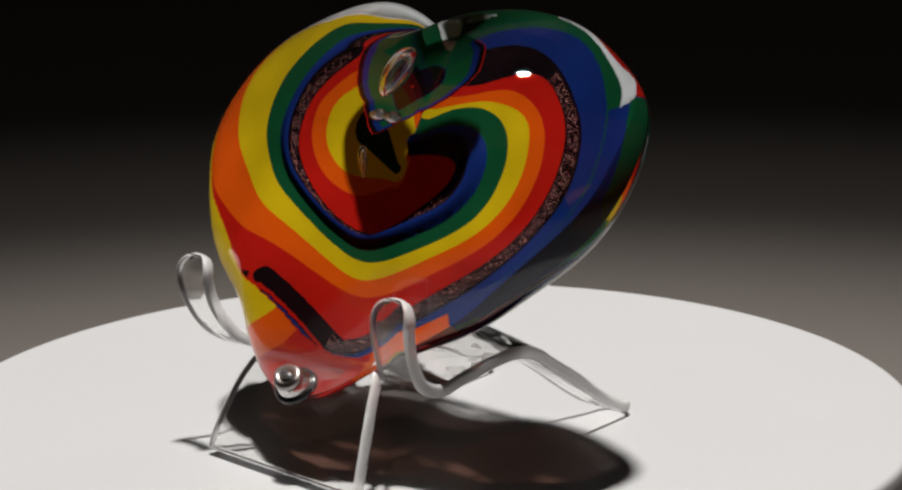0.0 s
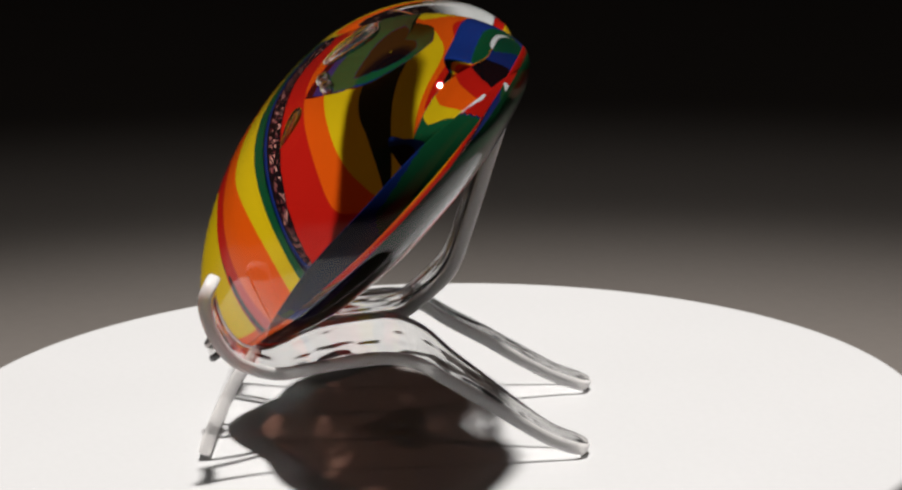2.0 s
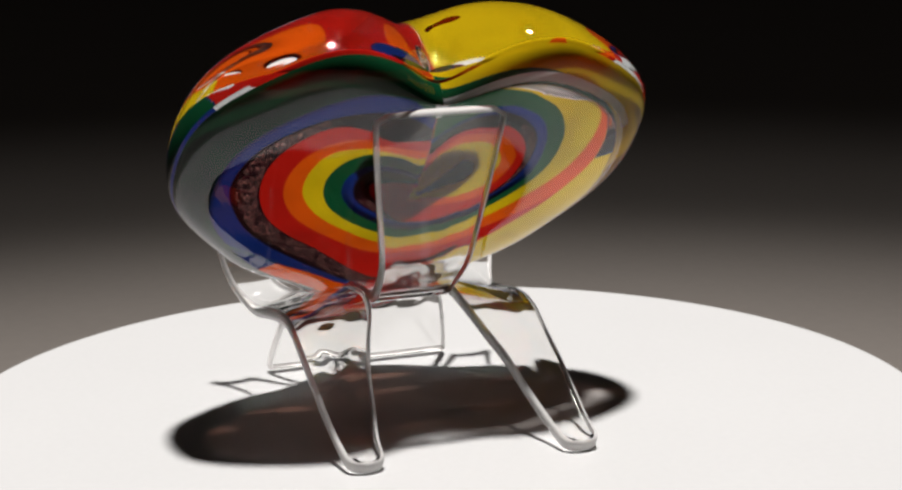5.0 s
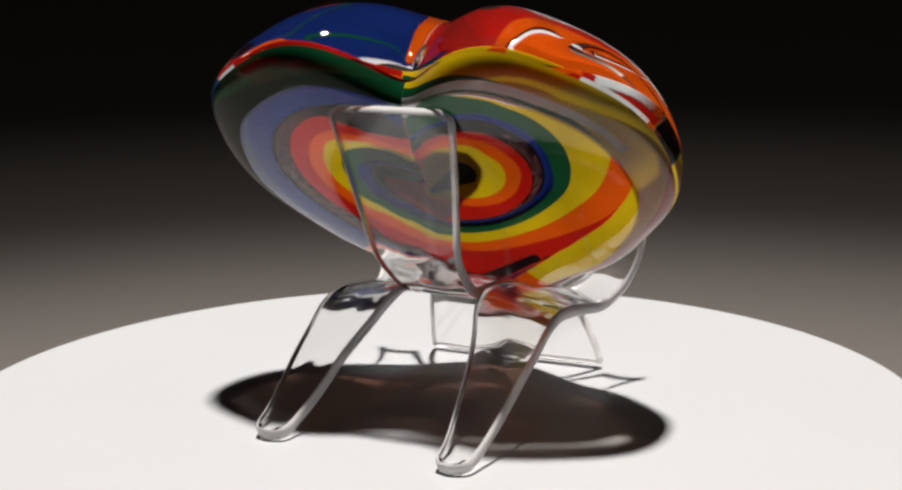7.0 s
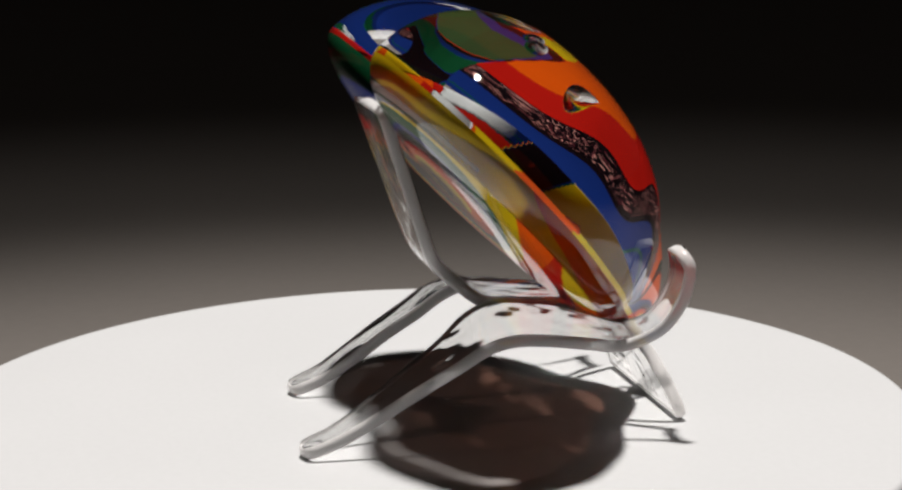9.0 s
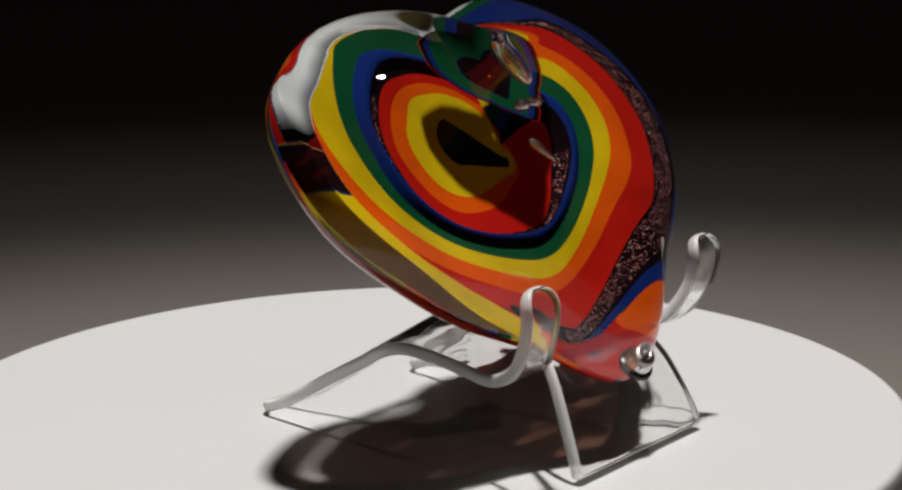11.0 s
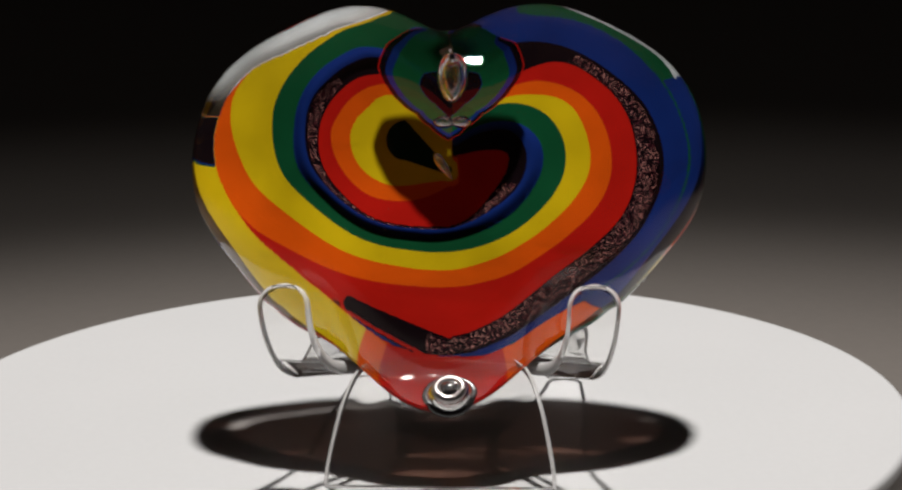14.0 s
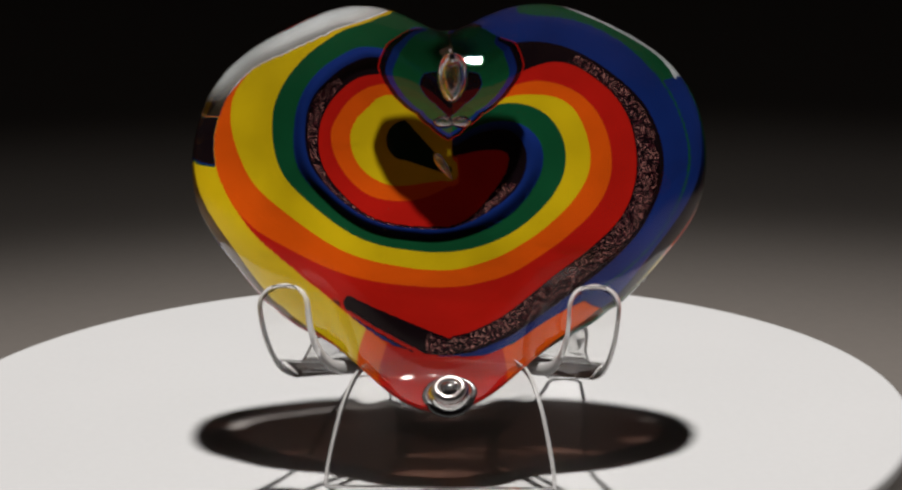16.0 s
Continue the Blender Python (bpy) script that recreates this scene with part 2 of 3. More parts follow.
# The swirl: reach of each colour from the swirl's eye, in pixels of the resting camera's view, by direction in degrees,
# from the notch round by the tip and back.
ANGLES = (-268, -250, -235, -225, -215, -205, -195, -180, -165, -150, -135, -120, -105, -90, -75, -60, -45, -30, -15, 0, 15, 30, 45, 60, 75, 88)
EYE_YELLOW_ENDS = (60, 110, 150, 174, 179, 186, 183, 160, 114, 58, 36, 28, 24, 20, 16, 12, 8, 6, 5, 4, 4, 4, 4, 4, 4, 4)
EYE_ORANGE_ENDS = (80, 130, 175, 198, 210, 216, 217, 194, 160, 116, 81, 53, 37, 28, 23, 16, 13, 10, 9, 8, 8, 8, 8, 8, 8, 8)
EYE_RED_ENDS = (100, 150, 195, 222, 233, 239, 238, 223, 194, 166, 140, 122, 111, 105, 95, 87, 82, 83, 89, 98, 98, 56, 31, 25, 20, 20)
INNER_DARK_ENDS = (120, 170, 228, 249, 260, 268, 264, 246, 212, 178, 151, 132, 121, 114, 107, 104, 106, 115, 126, 132, 130, 116, 77, 47, 32, 32)
INNER_BLUE_ENDS = (136, 190, 254, 273, 285, 288, 283, 267, 228, 193, 166, 146, 136, 127, 123, 123, 127, 136, 147, 158, 159, 143, 110, 76, 54, 52)
INNER_GREEN_ENDS = (186, 259, 298, 309, 320, 326, 323, 299, 254, 216, 187, 167, 156, 150, 147, 148, 155, 168, 185, 197, 199, 186, 157, 117, 82, 76)
YELLOW_ENDS = (192, 263, 302, 319, 347, 389, 398, 361, 302, 257, 221, 198, 187, 181, 175, 175, 182, 199, 221, 240, 241, 227, 177, 126, 98, 91)
ORANGE_ENDS = (200, 270, 310, 330, 360, 400, 414, 411, 367, 308, 261, 232, 216, 210, 207, 210, 218, 238, 262, 278, 275, 254, 212, 146, 118, 111)
RED_ENDS = (210, 280, 320, 340, 370, 420, 430, 430, 400, 350, 316, 286, 286, 295, 276, 261, 262, 282, 307, 322, 319, 297, 260, 169, 139, 131)
GLITTER_ENDS = (220, 290, 330, 350, 380, 430, 440, 440, 410, 360, 330, 309, 324, 331, 314, 304, 308, 324, 350, 370, 357, 324, 291, 251, 200, 161)
BLUE_ENDS = (230, 300, 340, 360, 390, 440, 450, 450, 420, 370, 340, 320, 336, 335, 324, 317, 327, 350, 388, 409, 403, 377, 345, 301, 237, 183)
BRIM_ENDS = (186, 259, 303, 319, 347, 390, 412, 409, 371, 335, 316, 315, 327, 336, 327, 318, 329, 353, 391, 414, 408, 384, 356, 322, 268, 215)
REACH = [EYE_YELLOW_ENDS, EYE_ORANGE_ENDS, EYE_RED_ENDS, INNER_DARK_ENDS, INNER_BLUE_ENDS, INNER_GREEN_ENDS, YELLOW_ENDS, ORANGE_ENDS, RED_ENDS, GLITTER_ENDS, BLUE_ENDS, BRIM_ENDS]


def smooth_at(values, a):
    """Catmull-Rom through the values at ANGLES."""
    i = max(0, min(len(ANGLES) - 2, sum(1 for k in ANGLES if k <= a) - 1))
    f = min(1.0, max(0.0, (a - ANGLES[i]) / (ANGLES[i + 1] - ANGLES[i])))
    p, b, c, d = (values[min(max(k, 0), len(ANGLES) - 1)] for k in (i - 1, i, i + 1, i + 2))
    return 0.5 * (2 * b + (c - p) * f + (2 * p - 5 * b + 4 * c - d) * f * f + (3 * b - p - 3 * c + d) * f ** 3)


FAN = [-268.0 + 356.0 * k / 534 for k in range(535)]
FAN_LIMITS = []
for direction in FAN:
    at = [smooth_at(v, direction) for v in REACH]
    for k in range(1, 11):
        at[k] = max(at[k], at[k - 1] + 0.6)
    FAN_LIMITS.append(at)
# the swirl is projected from the camera's place at rest, to fit its view
VIEW_FROM, VIEW_AHEAD = Vector((0.01361, -0.99991, 0.3205)), Vector((-0.00634, 0.97726, -0.21193))
VIEW_RIGHT, VIEW_UP = Vector((3075.35, 9.38, -48.78)), Vector((45.67, 652.09, 3005.5))
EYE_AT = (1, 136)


# how the dome of clear glass shifts what lies under it, fitted for the resting camera: rows by the power of across, in
# them by the power of up
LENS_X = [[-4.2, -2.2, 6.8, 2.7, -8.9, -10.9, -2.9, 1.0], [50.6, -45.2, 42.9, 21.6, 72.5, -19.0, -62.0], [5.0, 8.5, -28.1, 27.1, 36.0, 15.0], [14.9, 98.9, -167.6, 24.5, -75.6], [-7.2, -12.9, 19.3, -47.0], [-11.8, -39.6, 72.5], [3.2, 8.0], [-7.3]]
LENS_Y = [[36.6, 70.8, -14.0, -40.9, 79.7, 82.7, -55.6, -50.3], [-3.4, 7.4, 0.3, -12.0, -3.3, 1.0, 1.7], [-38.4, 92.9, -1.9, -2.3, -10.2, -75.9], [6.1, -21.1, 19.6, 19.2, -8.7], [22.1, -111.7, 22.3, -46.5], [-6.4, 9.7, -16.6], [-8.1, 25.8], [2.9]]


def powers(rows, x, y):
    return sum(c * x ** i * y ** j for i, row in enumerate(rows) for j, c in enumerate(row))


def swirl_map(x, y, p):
    """From a place of the sheet to the resting camera's view, in pixels from the swirl's eye, as it looks through the
    dome.
    """
    d = p / U - VIEW_FROM
    far = d.dot(VIEW_AHEAD)
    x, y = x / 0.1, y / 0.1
    return (d.dot(VIEW_RIGHT) / far - EYE_AT[0] + powers(LENS_X, x, y),
            d.dot(VIEW_UP) / far - EYE_AT[1] + powers(LENS_Y, x, y))


WRAP_ANGLES = (-196, -180.6, -180, -140, -119, -113, -107, -79, -70, -56, -44)
WRAP_BANDS = (4.5, 4.5, 7.2, 7.4, 7.9, 8.5, 9.4, 9.4, 8.6, 8.3, 8.8)


def band(px, py, reach):
    """Band number, foil and white at a place of the swirl, reach from its eye."""
    a = math.degrees(math.atan2(py, px))
    a = min(max(a - 360 if a > 89 else a, FAN[0]), FAN[-1])
    k = min(533, int((a + 268.0) / 356.0 * 534))
    f = (a - FAN[k]) / (FAN[k + 1] - FAN[k])
    limits = [u + (v - u) * f for u, v in zip(FAN_LIMITS[k], FAN_LIMITS[k + 1])]
    brim = limits[-1]
    b = float(np.interp(reach, [0.0] + limits[:-1], [1] + list(range(2, 13))))
    # the dark drop in the eye: a round head and a tail towards the middle
    along = min(1.0, max(0.0, (px + 80) / 72))
    gone = math.hypot(px - (-80 + 72 * along), py - (46 - 52 * along)) - (34 - 26 * along)
    if gone < 20 and px < 10:
        b = min(b, max(0.1, 1.0 + gone / 12))
    # the dark bar that begins with a round end beside the tip
    along = min(1.0, max(0.0, (px + 180) / 170))
    gone = math.hypot(px - (-180 + 170 * along), py - (-234 - 88 * along)) - (14 + 10 * along)
    if gone < 8 and px < 0 and b < 11.5:
        b = max(min(b, 9.98), 10 - gone / 10) if gone > 0 else 10.02 - gone / 100
    foil = 0.5 + min(a + 218, -15 - a) / 20 if b < 7 else 0.5 + min(a + 98, 42 - a) / 20
    # past its brim the sheet is green beside the one lobe's top, then come white caps, partly painted refraction, and
    # clear glass, and over the edge more bands
    out = reach - brim
    white = 0.0
    if out > 0 or b >= 12:
        left = a < -90
        green = 20 if a >= 22 else 0
        cap = step(-194, -204, a) if left else step(16, 26, a)
        if out <= 0:
            b = 12.0
        elif out < green:
            b = 12.5
        elif -44 <= a < 22:
            # on the one flank the blue goes on over the edge, with green beyond
            b = 11.5 if out < 34 else 12.5
        elif -192 < a < -44:
            # the outer wrap, soft from colour to colour, painted to fit the rim's refracted colours in view
            b = float(np.interp(a, WRAP_ANGLES, WRAP_BANDS))
            if out > 105 and a < -140:
                b = 13.5
        elif left and out > 58:
            b = float(np.interp(out, (58, 88, 115, 140, 165), (9.95, 9.0, 8.0, 7.0, 6.1)))
        elif not left and out > 38:
            b = float(np.interp(out, (38, 110, 150), (9.95, 9.2, 8.3)))
        else:
            b = 13.0 + min(2.5, out / 20)
            if cap > 0 and out < (56 if left else 52):
                white = cap * (0.2 + 0.8 * step(0, 30, out) if left and a > -262 else 1.0)
    return b, min(1.0, max(0.0, foil)), white


def swirl_net():
    """The coloured sheet, laid a little under the front of the clear glass and round its edge; its bands fit the
    camera's view at rest.
    """
    rings, turns = 190, 520
    net = [[] for _ in range(rings + 1)]
    for j in range(turns + 1):
        a = math.pi + 0.0004 + (2 * math.pi - 0.0008) * j / turns
        most, before = 0.0, None
        for i in range(rings + 1):
            q = max(0.002, math.sin(i / rings * math.pi / 2))
            x, y = outline_point(q, a)
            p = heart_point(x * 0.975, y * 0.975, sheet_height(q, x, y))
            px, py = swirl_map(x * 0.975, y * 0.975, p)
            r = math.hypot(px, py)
            # where the sheet turns away over the brim the bands go on along it
            if q > 0.8:
                # one lobe's bands are pulled inwards so its outer ones show in the view
                aside = math.degrees(math.atan2(py, px))
                r += 48 * step(0.80, 0.97, q) * step(25, 45, aside) * step(0, 12, 150 - aside)
                if r < most:
                    r = most + (p - before).length / U * 3600
                most = max(most, r)
            before = p
            tone = band(px, py, r)
            # the blue and dark canes near the eye stand up round
            if 4.4 < tone[0] < 6.0 and q < 0.75:
                p = p + OUT * U * 0.0035 * math.sin(math.pi * (tone[0] - 4.4) / 1.6)
            net[i].append((p, *tone))
    return net


def rim_net():
    """Bands of colour round the edge of the back; they fade into clear glass inwards."""
    rings, turns = 44, 420
    net = []
    for i in range(rings + 1):
        s = i / rings
        row = []
        for j in range(turns + 1):
            turn = j / turns
            inner = float(np.interp(turn, (0, 0.12, 0.25, 0.5, 0.75, 0.88, 1), (0.82, 0.84, 0.86, 0.92, 0.86, 0.84, 0.82)))
            q = 0.997 + (inner - 0.997) * s
            x, y = outline_point(q, math.pi + 0.0004 + (2 * math.pi - 0.0008) * turn)
            first = float(np.interp(turn, RIM_TURNS, RIM_BANDS))
            b = first - 0.9 * s if turn < 0.556 else first + 0.9 * s
            white = 1.0 if turn < 0.2 and 0.55 < s < 0.9 - turn else 0.0
            if s > 0.93:
                b, white = 14.0, 0.0
            row.append((heart_point(x * 0.978, y * 0.978, back_height(q, x, y) * 0.90 - 0.0008), b, 1.0, white))
        net.append(row)
    return net


RIM_TURNS = (0, 0.1, 0.22, 0.27, 0.37, 0.42, 0.5, 0.555, 0.56, 0.75, 1)
RIM_BANDS = (7.1, 7.5, 7.9, 8.3, 8.9, 9.4, 9.6, 9.2, 11.6, 12.05, 12.05)


def drop(bm, place, along, size, taper):
    """A rounded drop that narrows against the direction along."""
    rows, turns = 16, 24
    turn = along.to_track_quat("Z", "Y").to_matrix()
    net = []
    for i in range(1, rows):
        f = i / rows
        z = math.cos(f * math.pi)
        r = math.sin(f * math.pi) * (1 - 0.45 * (taper - 0.8) * (0.5 - 0.5 * z))
        net.append([bm.verts.new(place + turn @ Vector((r * size * math.cos(6.2831853 * j / turns), r * size * math.sin(6.2831853 * j / turns), z * size * taper))) for j in range(turns)])
    ends = [bm.verts.new(place + turn @ Vector((0, 0, z * size * taper))) for z in (1, -1)]
    for j in range(turns):
        k = (j + 1) % turns
        bm.faces.new((ends[0], net[0][j], net[0][k]))
        bm.faces.new((ends[1], net[-1][k], net[-1][j]))
        for a, b in zip(net, net[1:]):
            bm.faces.new((a[j], b[j], b[k], a[k]))
    bmesh.ops.recalc_face_normals(bm, faces=bm.faces[:])


def fold_net():
    """The pressed fold below the notch: a small heart-shaped cup, green within, its lip edged in blue, dark and red."""
    rings, turns = 44, 160
    net = []
    for i in range(rings + 1):
        f = 0.02 + 0.98 * i / rings
        row = []
        for j in range(turns + 1):
            a = -180 + 360 * j / turns
            r = f * float(np.interp(abs(a), (0, 8, 20, 45, 70, 90, 110, 130, 150, 165, 180), (0.0340, 0.0310, 0.0265, 0.0230, 0.0260, 0.0305, 0.038, 0.041, 0.034, 0.025, 0.020)))
            x, y = 0.0022 + r * math.sin(radians(a)), 0.0312 - r * math.cos(radians(a))
            n = 0.0155 - 0.009 * (1 - f * f) + 0.005 * step(0, 0.03, 0.02 - y) * f
            lip = 1 - (1 - f) * (1 + 1.6 * step(125, 155, abs(a)))
            b = float(np.interp(lip, (0.44, 0.80, 0.90, 0.985, 1.0), (12.97, 12.0, 11.0, 10.0, 9.8))) if f > 0.44 else 10.02
            if abs(a) > 140:
                b = max(b, 12.2) if f > 0.44 else b
            row.append((heart_point(x, y, n), b, 0.0, 0.0))
        net.append(row)
    return net


def ring(bm, place, along, size, thick):
    """A round ring about the direction along."""
    turn = along.to_track_quat("Z", "Y").to_matrix()
    net = [[bm.verts.new(place + turn @ Vector(((size + thick * math.cos(v)) * math.cos(u), (size + thick * math.cos(v)) * math.sin(u), thick * math.sin(v))))
            for v in (2 * math.pi * k / 12 for k in range(12))] for u in (2 * math.pi * k / 40 for k in range(40))]
    for i in range(40):
        for k in range(12):
            a, b, m = net[i], net[(i + 1) % 40], (k + 1) % 12
            bm.faces.new((a[k], b[k], b[m], a[m]))
    bmesh.ops.recalc_face_normals(bm, faces=bm.faces[:])


# the bands of the swirl, from its eye outwards
SWIRL_PARTS = [
    ("eye_drop", "dark green drop in the swirl's eye"), ("eye_yellow_band", "yellow glass in the swirl's eye"), ("eye_orange_band", "orange glass band round the eye"),
    ("eye_red_band", "red glass band round the eye"), ("inner_glitter_band", "thin dark glass band with coppery glitter"), ("inner_blue_band", "rounded blue glass band"),
    ("inner_green_band", "dark green glass band"), ("yellow_band", "broad yellow glass band"), ("orange_band", "broad orange glass band"), ("red_band", "broad red glass band"),
    ("glitter_band", "black glass band full of pink and copper glitter"), ("blue_band", "deep blue outer glass band"), ("green_band", "green outer glass band"),
    ("brim", "clear glass, tinted smoky to cast shadow, with painted refracted white at the lobes")]


def glass_heart():
    thing = tagged(new("glass_heart"), "clear glass heart with rainbow swirl bands, leaning on an acrylic stand", "glass heart")
    bm = bmesh.new()
    pillow(bm)
    body = part("glass_body", bm, GLASS, thing, "thick clear polished glass")
    body.visible_shadow = False
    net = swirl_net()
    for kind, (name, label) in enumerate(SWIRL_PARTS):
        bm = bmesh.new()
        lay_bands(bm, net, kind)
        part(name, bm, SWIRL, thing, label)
    bm = bmesh.new()
    lay_bands(bm, rim_net())
    part("rim_bands", bm, SWIRL, thing, "coloured bands round the edge of the back")
    bm = bmesh.new()
    lay_bands(bm, fold_net())
    part("fold", bm, FOLD, thing, "dark green glass fold under the notch with a blue and red lip")
    tip = heart_point(0.0046, -0.1392, 0.007)
    bm = bmesh.new()
    drop(bm, tip, OUT, 0.0108 * U, 0.7)
    bubble = part("tip_bubble", bm, BUBBLE, thing, "round silvery air bubble in the heart's tip")
    bubble.visible_shadow = False
    # added rings and bead imitate the bubble's bright and dark reflections
    bm = bmesh.new()
    ring(bm, tip - OUT * 0.002 * U, OUT, 0.0116 * U, 0.0020 * U)
    part("bubble_dark_ring", bm, BUBBLE_DARK, bubble, "dark ring added for the bubble's dark outline")
    bm = bmesh.new()
    ring(bm, tip + OUT * 0.0050 * U, OUT, 0.0066 * U, 0.0026 * U)
    part("bubble_shine_ring", bm, SHINE_METAL, bubble, "metal ring added for the bubble's bright reflection")
    bm = bmesh.new()
    drop(bm, tip + OUT * 0.0058 * U, OUT, 0.0042 * U, 0.6)
    part("bubble_dark_spot", bm, BUBBLE_DARK, bubble, "dark bead added for the bubble's dark centre")
    for name, place, along, size, taper, label in (
            ("fold_bubble", (0.0040, 0.0300, 0.031), UP, 0.0095, 1.5, "teardrop air bubble in the fold"),
            # the three smallest are made up, to give the white glints by the fold
            ("glint_bubble", (-0.0005, 0.0085, 0.019), ACROSS, 0.0038, 1.4, "small bubble added as a white glint at the fold's end"),
            ("glint_bubble", (0.0080, 0.0085, 0.019), ACROSS, 0.0038, 1.4, "small bubble added as a white glint at the fold's end"),
            ("glint_bubble", (0.0000, -0.0150, 0.014), (ACROSS * -0.6 + UP).normalized(), 0.0035, 2.4, "slender bubble added as a white glint over the swirl's eye")):
        bm = bmesh.new()
        drop(bm, heart_point(*place), along, size * U, taper)
        part(name, bm, BUBBLE, thing, label).visible_shadow = False
    return thing


# ---- display stand ----
THICK = 0.0072


def smooth_line(points, steps=10):
    """A smooth line through rows of numbers (Catmull-Rom)."""
    p = [np.array(q, float) for q in points]
    p = [2 * p[0] - p[1]] + p + [2 * p[-1] - p[-2]]
    out = []
    for a, b, c, d in zip(p, p[1:], p[2:], p[3:]):
        for k in range(steps):
            t = k / steps
            out.append(0.5 * (2 * b + (c - a) * t + (2 * a - 5 * b + 4 * c - d) * t * t + (3 * b - a - 3 * c + d) * t ** 3))
    return out + [p[-2]]


def bent_strip(bm, rows, ends=(0.0, 0.0)):
    """A bent strip of sheet: rows of y, z, inner x, outer x, rise of the inner edge. ends: corner rounding at both ends."""
    rows = smooth_line(rows)
    run = [0.0]
    for a, b in zip(rows, rows[1:]):
        run.append(run[-1] + math.hypot(b[0] - a[0], b[1] - a[1]))
    across = 8
    top, low = [], []
    for i, (y, z, xi, xo, rise) in enumerate(rows):
        a, b = rows[max(i - 1, 0)], rows[min(i + 1, len(rows) - 1)]
        t = Vector((0, b[0] - a[0], b[1] - a[1])).normalized()
        n = Vector((0, -t.z, t.y))
        # rounded corners
        for e, s in ((ends[0], run[i]), (ends[1], run[-1] - run[i])):
            if e and s < e:
                cut = e - math.sqrt(max(0.0, e * e - (e - s) ** 2))
                cut = min(cut, abs(xo - xi) * 0.48)
                xi, xo = xi + cut * (1 if xo > xi else -1), xo - cut * (1 if xo > xi else -1)
        rt, rl = [], []
        for k in range(across + 1):
            f = k / across
            p = Vector((xi + (xo - xi) * f, y, z + rise * (1 - f)))
            rt.append(bm.verts.new((p + n * THICK / 2) * U))
            rl.append(bm.verts.new((p - n * THICK / 2) * U))
        top.append(rt)
        low.append(rl)
    rims = []
    for i in range(len(top) - 1):
        for k in range(across):
            bm.faces.new((top[i][k], top[i + 1][k], top[i + 1][k + 1], top[i][k + 1]))
            bm.faces.new((low[i][k], low[i][k + 1], low[i + 1][k + 1], low[i + 1][k]))
        for k in (0, across):
            rims.append(bm.faces.new((top[i][k], low[i][k], low[i + 1][k], top[i + 1][k])))
    for i in (0, len(top) - 1):
        for k in range(across):
            rims.append(bm.faces.new((top[i][k], top[i][k + 1], low[i][k + 1], low[i][k])))
    for f in rims:
        f.material_index = 1
    bmesh.ops.recalc_face_normals(bm, faces=bm.faces[:])
    sharp = [e for e in bm.edges if e.is_manifold and e.calc_face_angle() > 1.0]
    bmesh.ops.bevel(bm, geom=sharp, material=1, offset=THICK * U * 0.28, segments=2, affect="EDGES", profile=0.5)


STAND = pose(0, 0, 0, 0, 0, -4.5) @ Matrix.Translation((0.0105 * U, 0, 0))


def acrylic_part(name, bm, thing, label=""):
    """A bent strip whose faces are clear and whose sawn edge is frosted and throws a shadow."""
    other = bm.copy()
    bmesh.ops.delete(bm, geom=[f for f in bm.faces if f.material_index == 1], context="FACES")
    bmesh.ops.delete(other, geom=[f for f in other.faces if f.material_index != 1], context="FACES")
    for f in other.faces:
        f.material_index = 0
    strip = part(name, bm, ACRYLIC, thing, label)
    strip.visible_shadow = False
    part("edge", other, EDGE, strip, "frosted edge of the clear sheet")


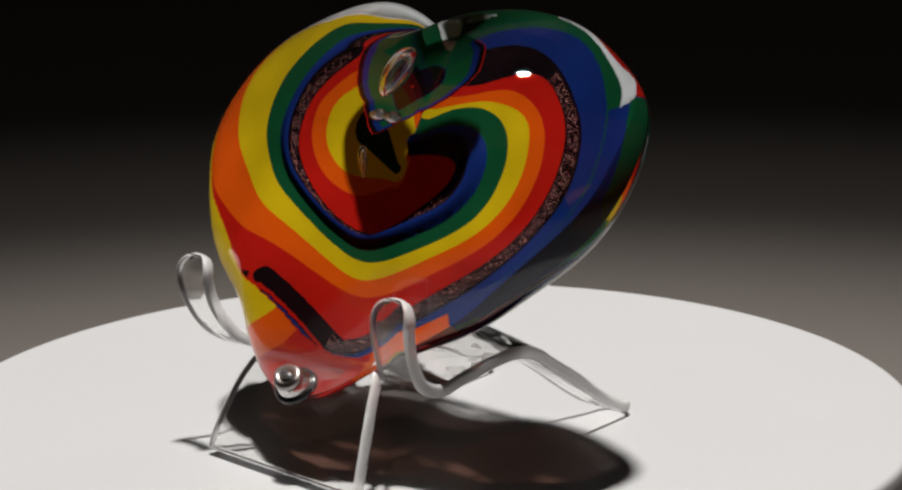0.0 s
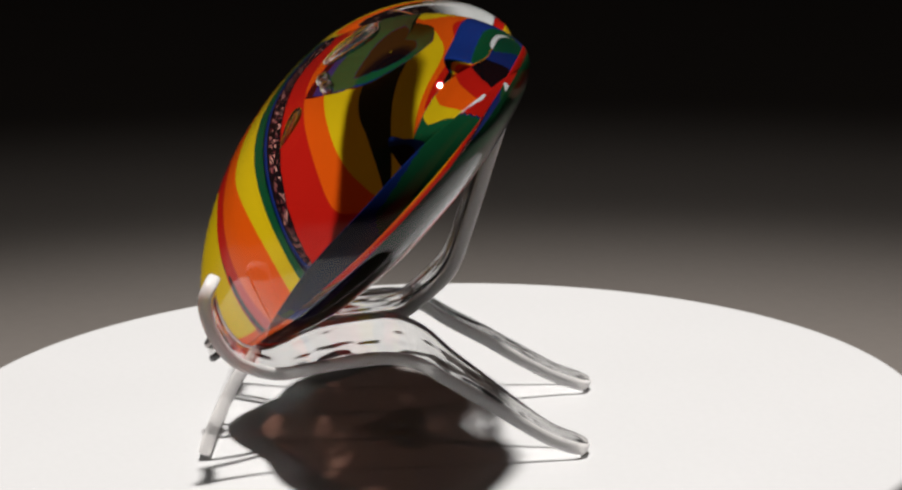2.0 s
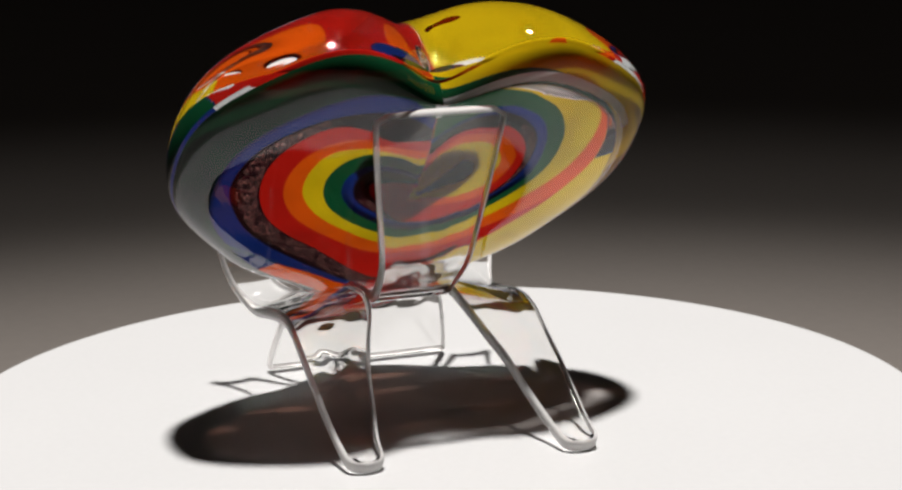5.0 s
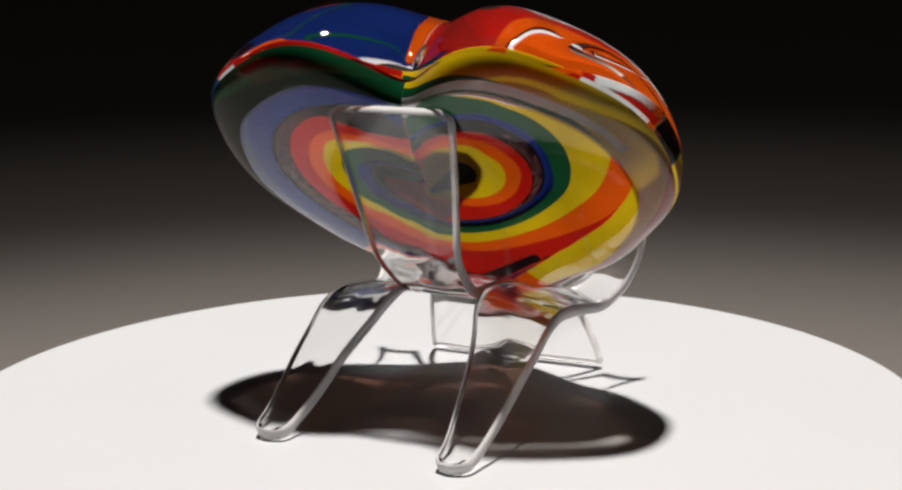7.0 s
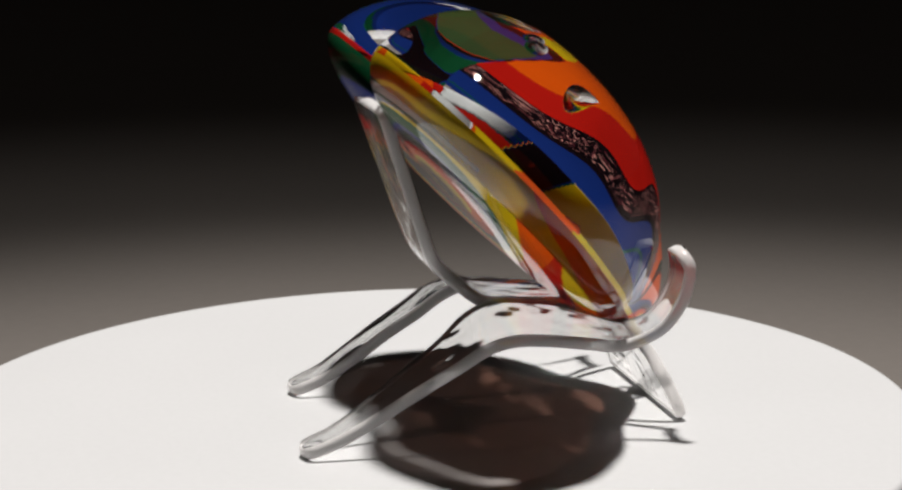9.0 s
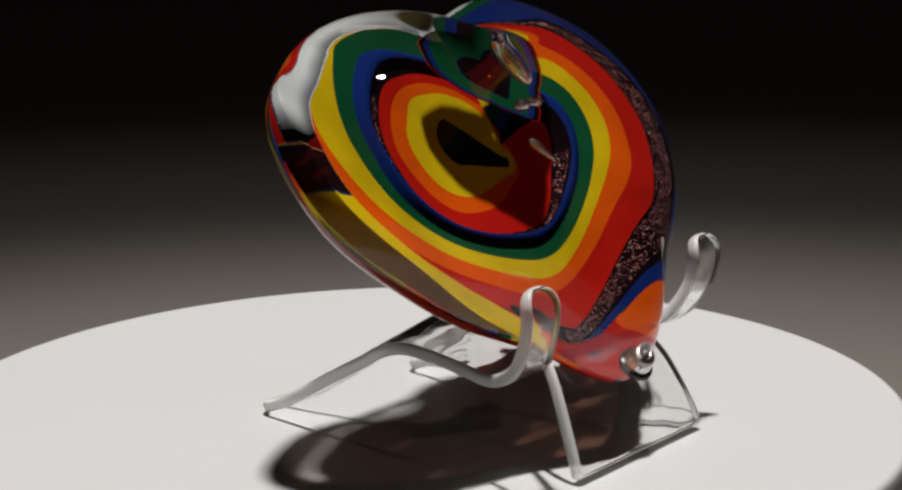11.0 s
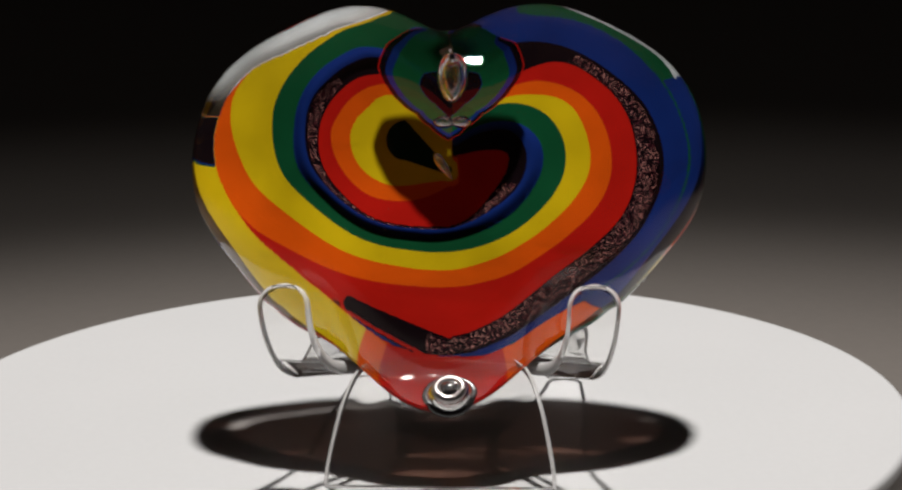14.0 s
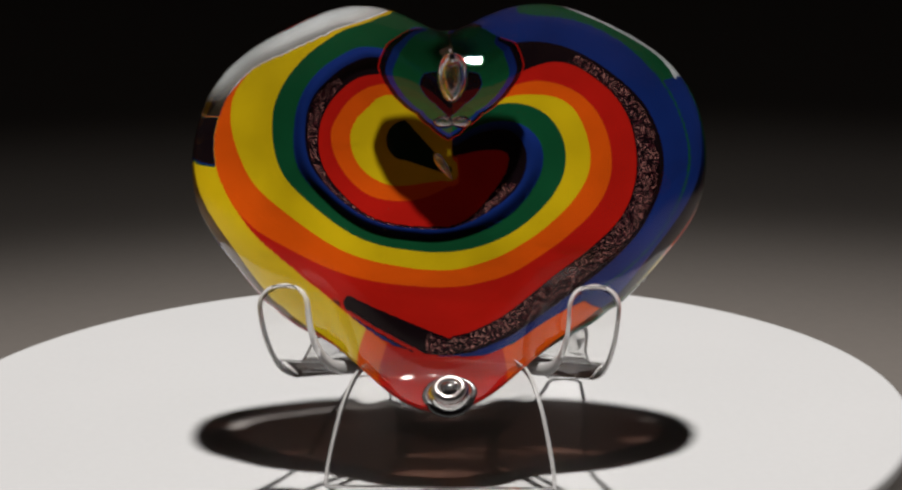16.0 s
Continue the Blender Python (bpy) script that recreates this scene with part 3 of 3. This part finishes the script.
def display_stand():
    thing = tagged(new("display_stand"), "clear bent acrylic display stand holding the glass heart", "display stand")
    arm = [
        (-0.119, 0.109, 0.066, 0.093, 0), (-0.1235, 0.097, 0.066, 0.093, 0), (-0.120, 0.080, 0.064, 0.091, 0), (-0.111, 0.065, 0.058, 0.087, 0.0),
        (-0.098, 0.0565, 0.048, 0.082, 0.002), (-0.0855, 0.0535, 0.034, 0.079, 0.006), (-0.070, 0.0555, 0.0255, 0.077, 0.009), (-0.0455, 0.059, 0.0255, 0.076, 0.010),
        (-0.0267, 0.0600, 0.0255, 0.076, 0.010), (-0.011, 0.056, 0.028, 0.076, 0.008), (0.0042, 0.0465, 0.034, 0.0755, 0.005), (0.0227, 0.0350, 0.040, 0.075, 0.003),
        (0.0413, 0.0225, 0.044, 0.074, 0.001), (0.0599, 0.0110, 0.048, 0.0725, 0), (0.0801, 0.0032, 0.050, 0.071, 0)]
    for side in (1, -1):
        bm = bmesh.new()
        bent_strip(bm, [(y + (0.012 * step(-0.02, 0.08, y) if side < 0 else 0), z, side * a, side * b, r) for y, z, a, b, r in arm], (0.012, 0.009))
        bm.transform(STAND)
        acrylic_part("arm", bm, thing)
    tongue = [
        (-0.132, 0.0028, 0.0607, -0.0607, 0), (-0.128, 0.014, 0.0595, -0.0595, 0), (-0.1199, 0.031, 0.056, -0.056, 0), (-0.112, 0.045, 0.052, -0.052, 0),
        (-0.101, 0.058, 0.045, -0.045, 0), (-0.090, 0.064, 0.032, -0.032, 0), (-0.075, 0.0665, 0.0245, -0.0245, 0), (-0.0455, 0.069, 0.0245, -0.0245, 0),
        (-0.0235, 0.0715, 0.0245, -0.0245, 0), (-0.0097, 0.0809, 0.025, -0.025, 0), (0.0057, 0.0965, 0.0275, -0.0275, 0), (0.0144, 0.1182, 0.0305, -0.0305, 0),
        (0.0248, 0.1508, 0.035, -0.035, 0), (0.0367, 0.188, 0.0394, -0.0394, 0)]
    bm = bmesh.new()
    bent_strip(bm, tongue, (0.002, 0.008))
    bm.transform(STAND)
    acrylic_part("back_plate", bm, thing, "clear plate bent into front leg and backrest")
    return thing


TABLE = turntable()
HEART = glass_heart()
HOLDER = display_stand()

# turn of the table in degrees, second by second
TURN = [
    (0.0, 319.5), (0.5, 308.9), (1.0, 297.97), (1.5, 286.67), (2.0, 274.89), (2.5, 262.91), (3.0, 251.02), (3.5, 239.32), (4.0, 227.71),
    (4.5, 216.07), (5.0, 204.43), (5.5, 192.78), (6.0, 181.14), (6.5, 169.49), (7.0, 157.79), (7.5, 145.87), (8.0, 133.57), (8.5, 120.79),
    (9.0, 107.7), (9.5, 94.5), (10.0, 81.3), (10.5, 68.1), (11.0, 54.87), (11.5, 42.49), (12.0, 30.4), (12.5, 18.33), (12.8, 11.1), (13.0, 6.36),
    (13.1, 3.9), (13.2, 1.4), (13.3, -0.5), (13.4, -0.78), (14.0, -0.78), (16.0, -0.78)]


def motions():
    for thing, place in ((TABLE, (-0.0099 * U, 0.036 * U, 0)), (HEART, (0, 0, 0)), (HOLDER, (0, 0, 0))):
        walk(thing, [(t, pose(*place, 0, 0, a)) for t, a in TURN])


motions()
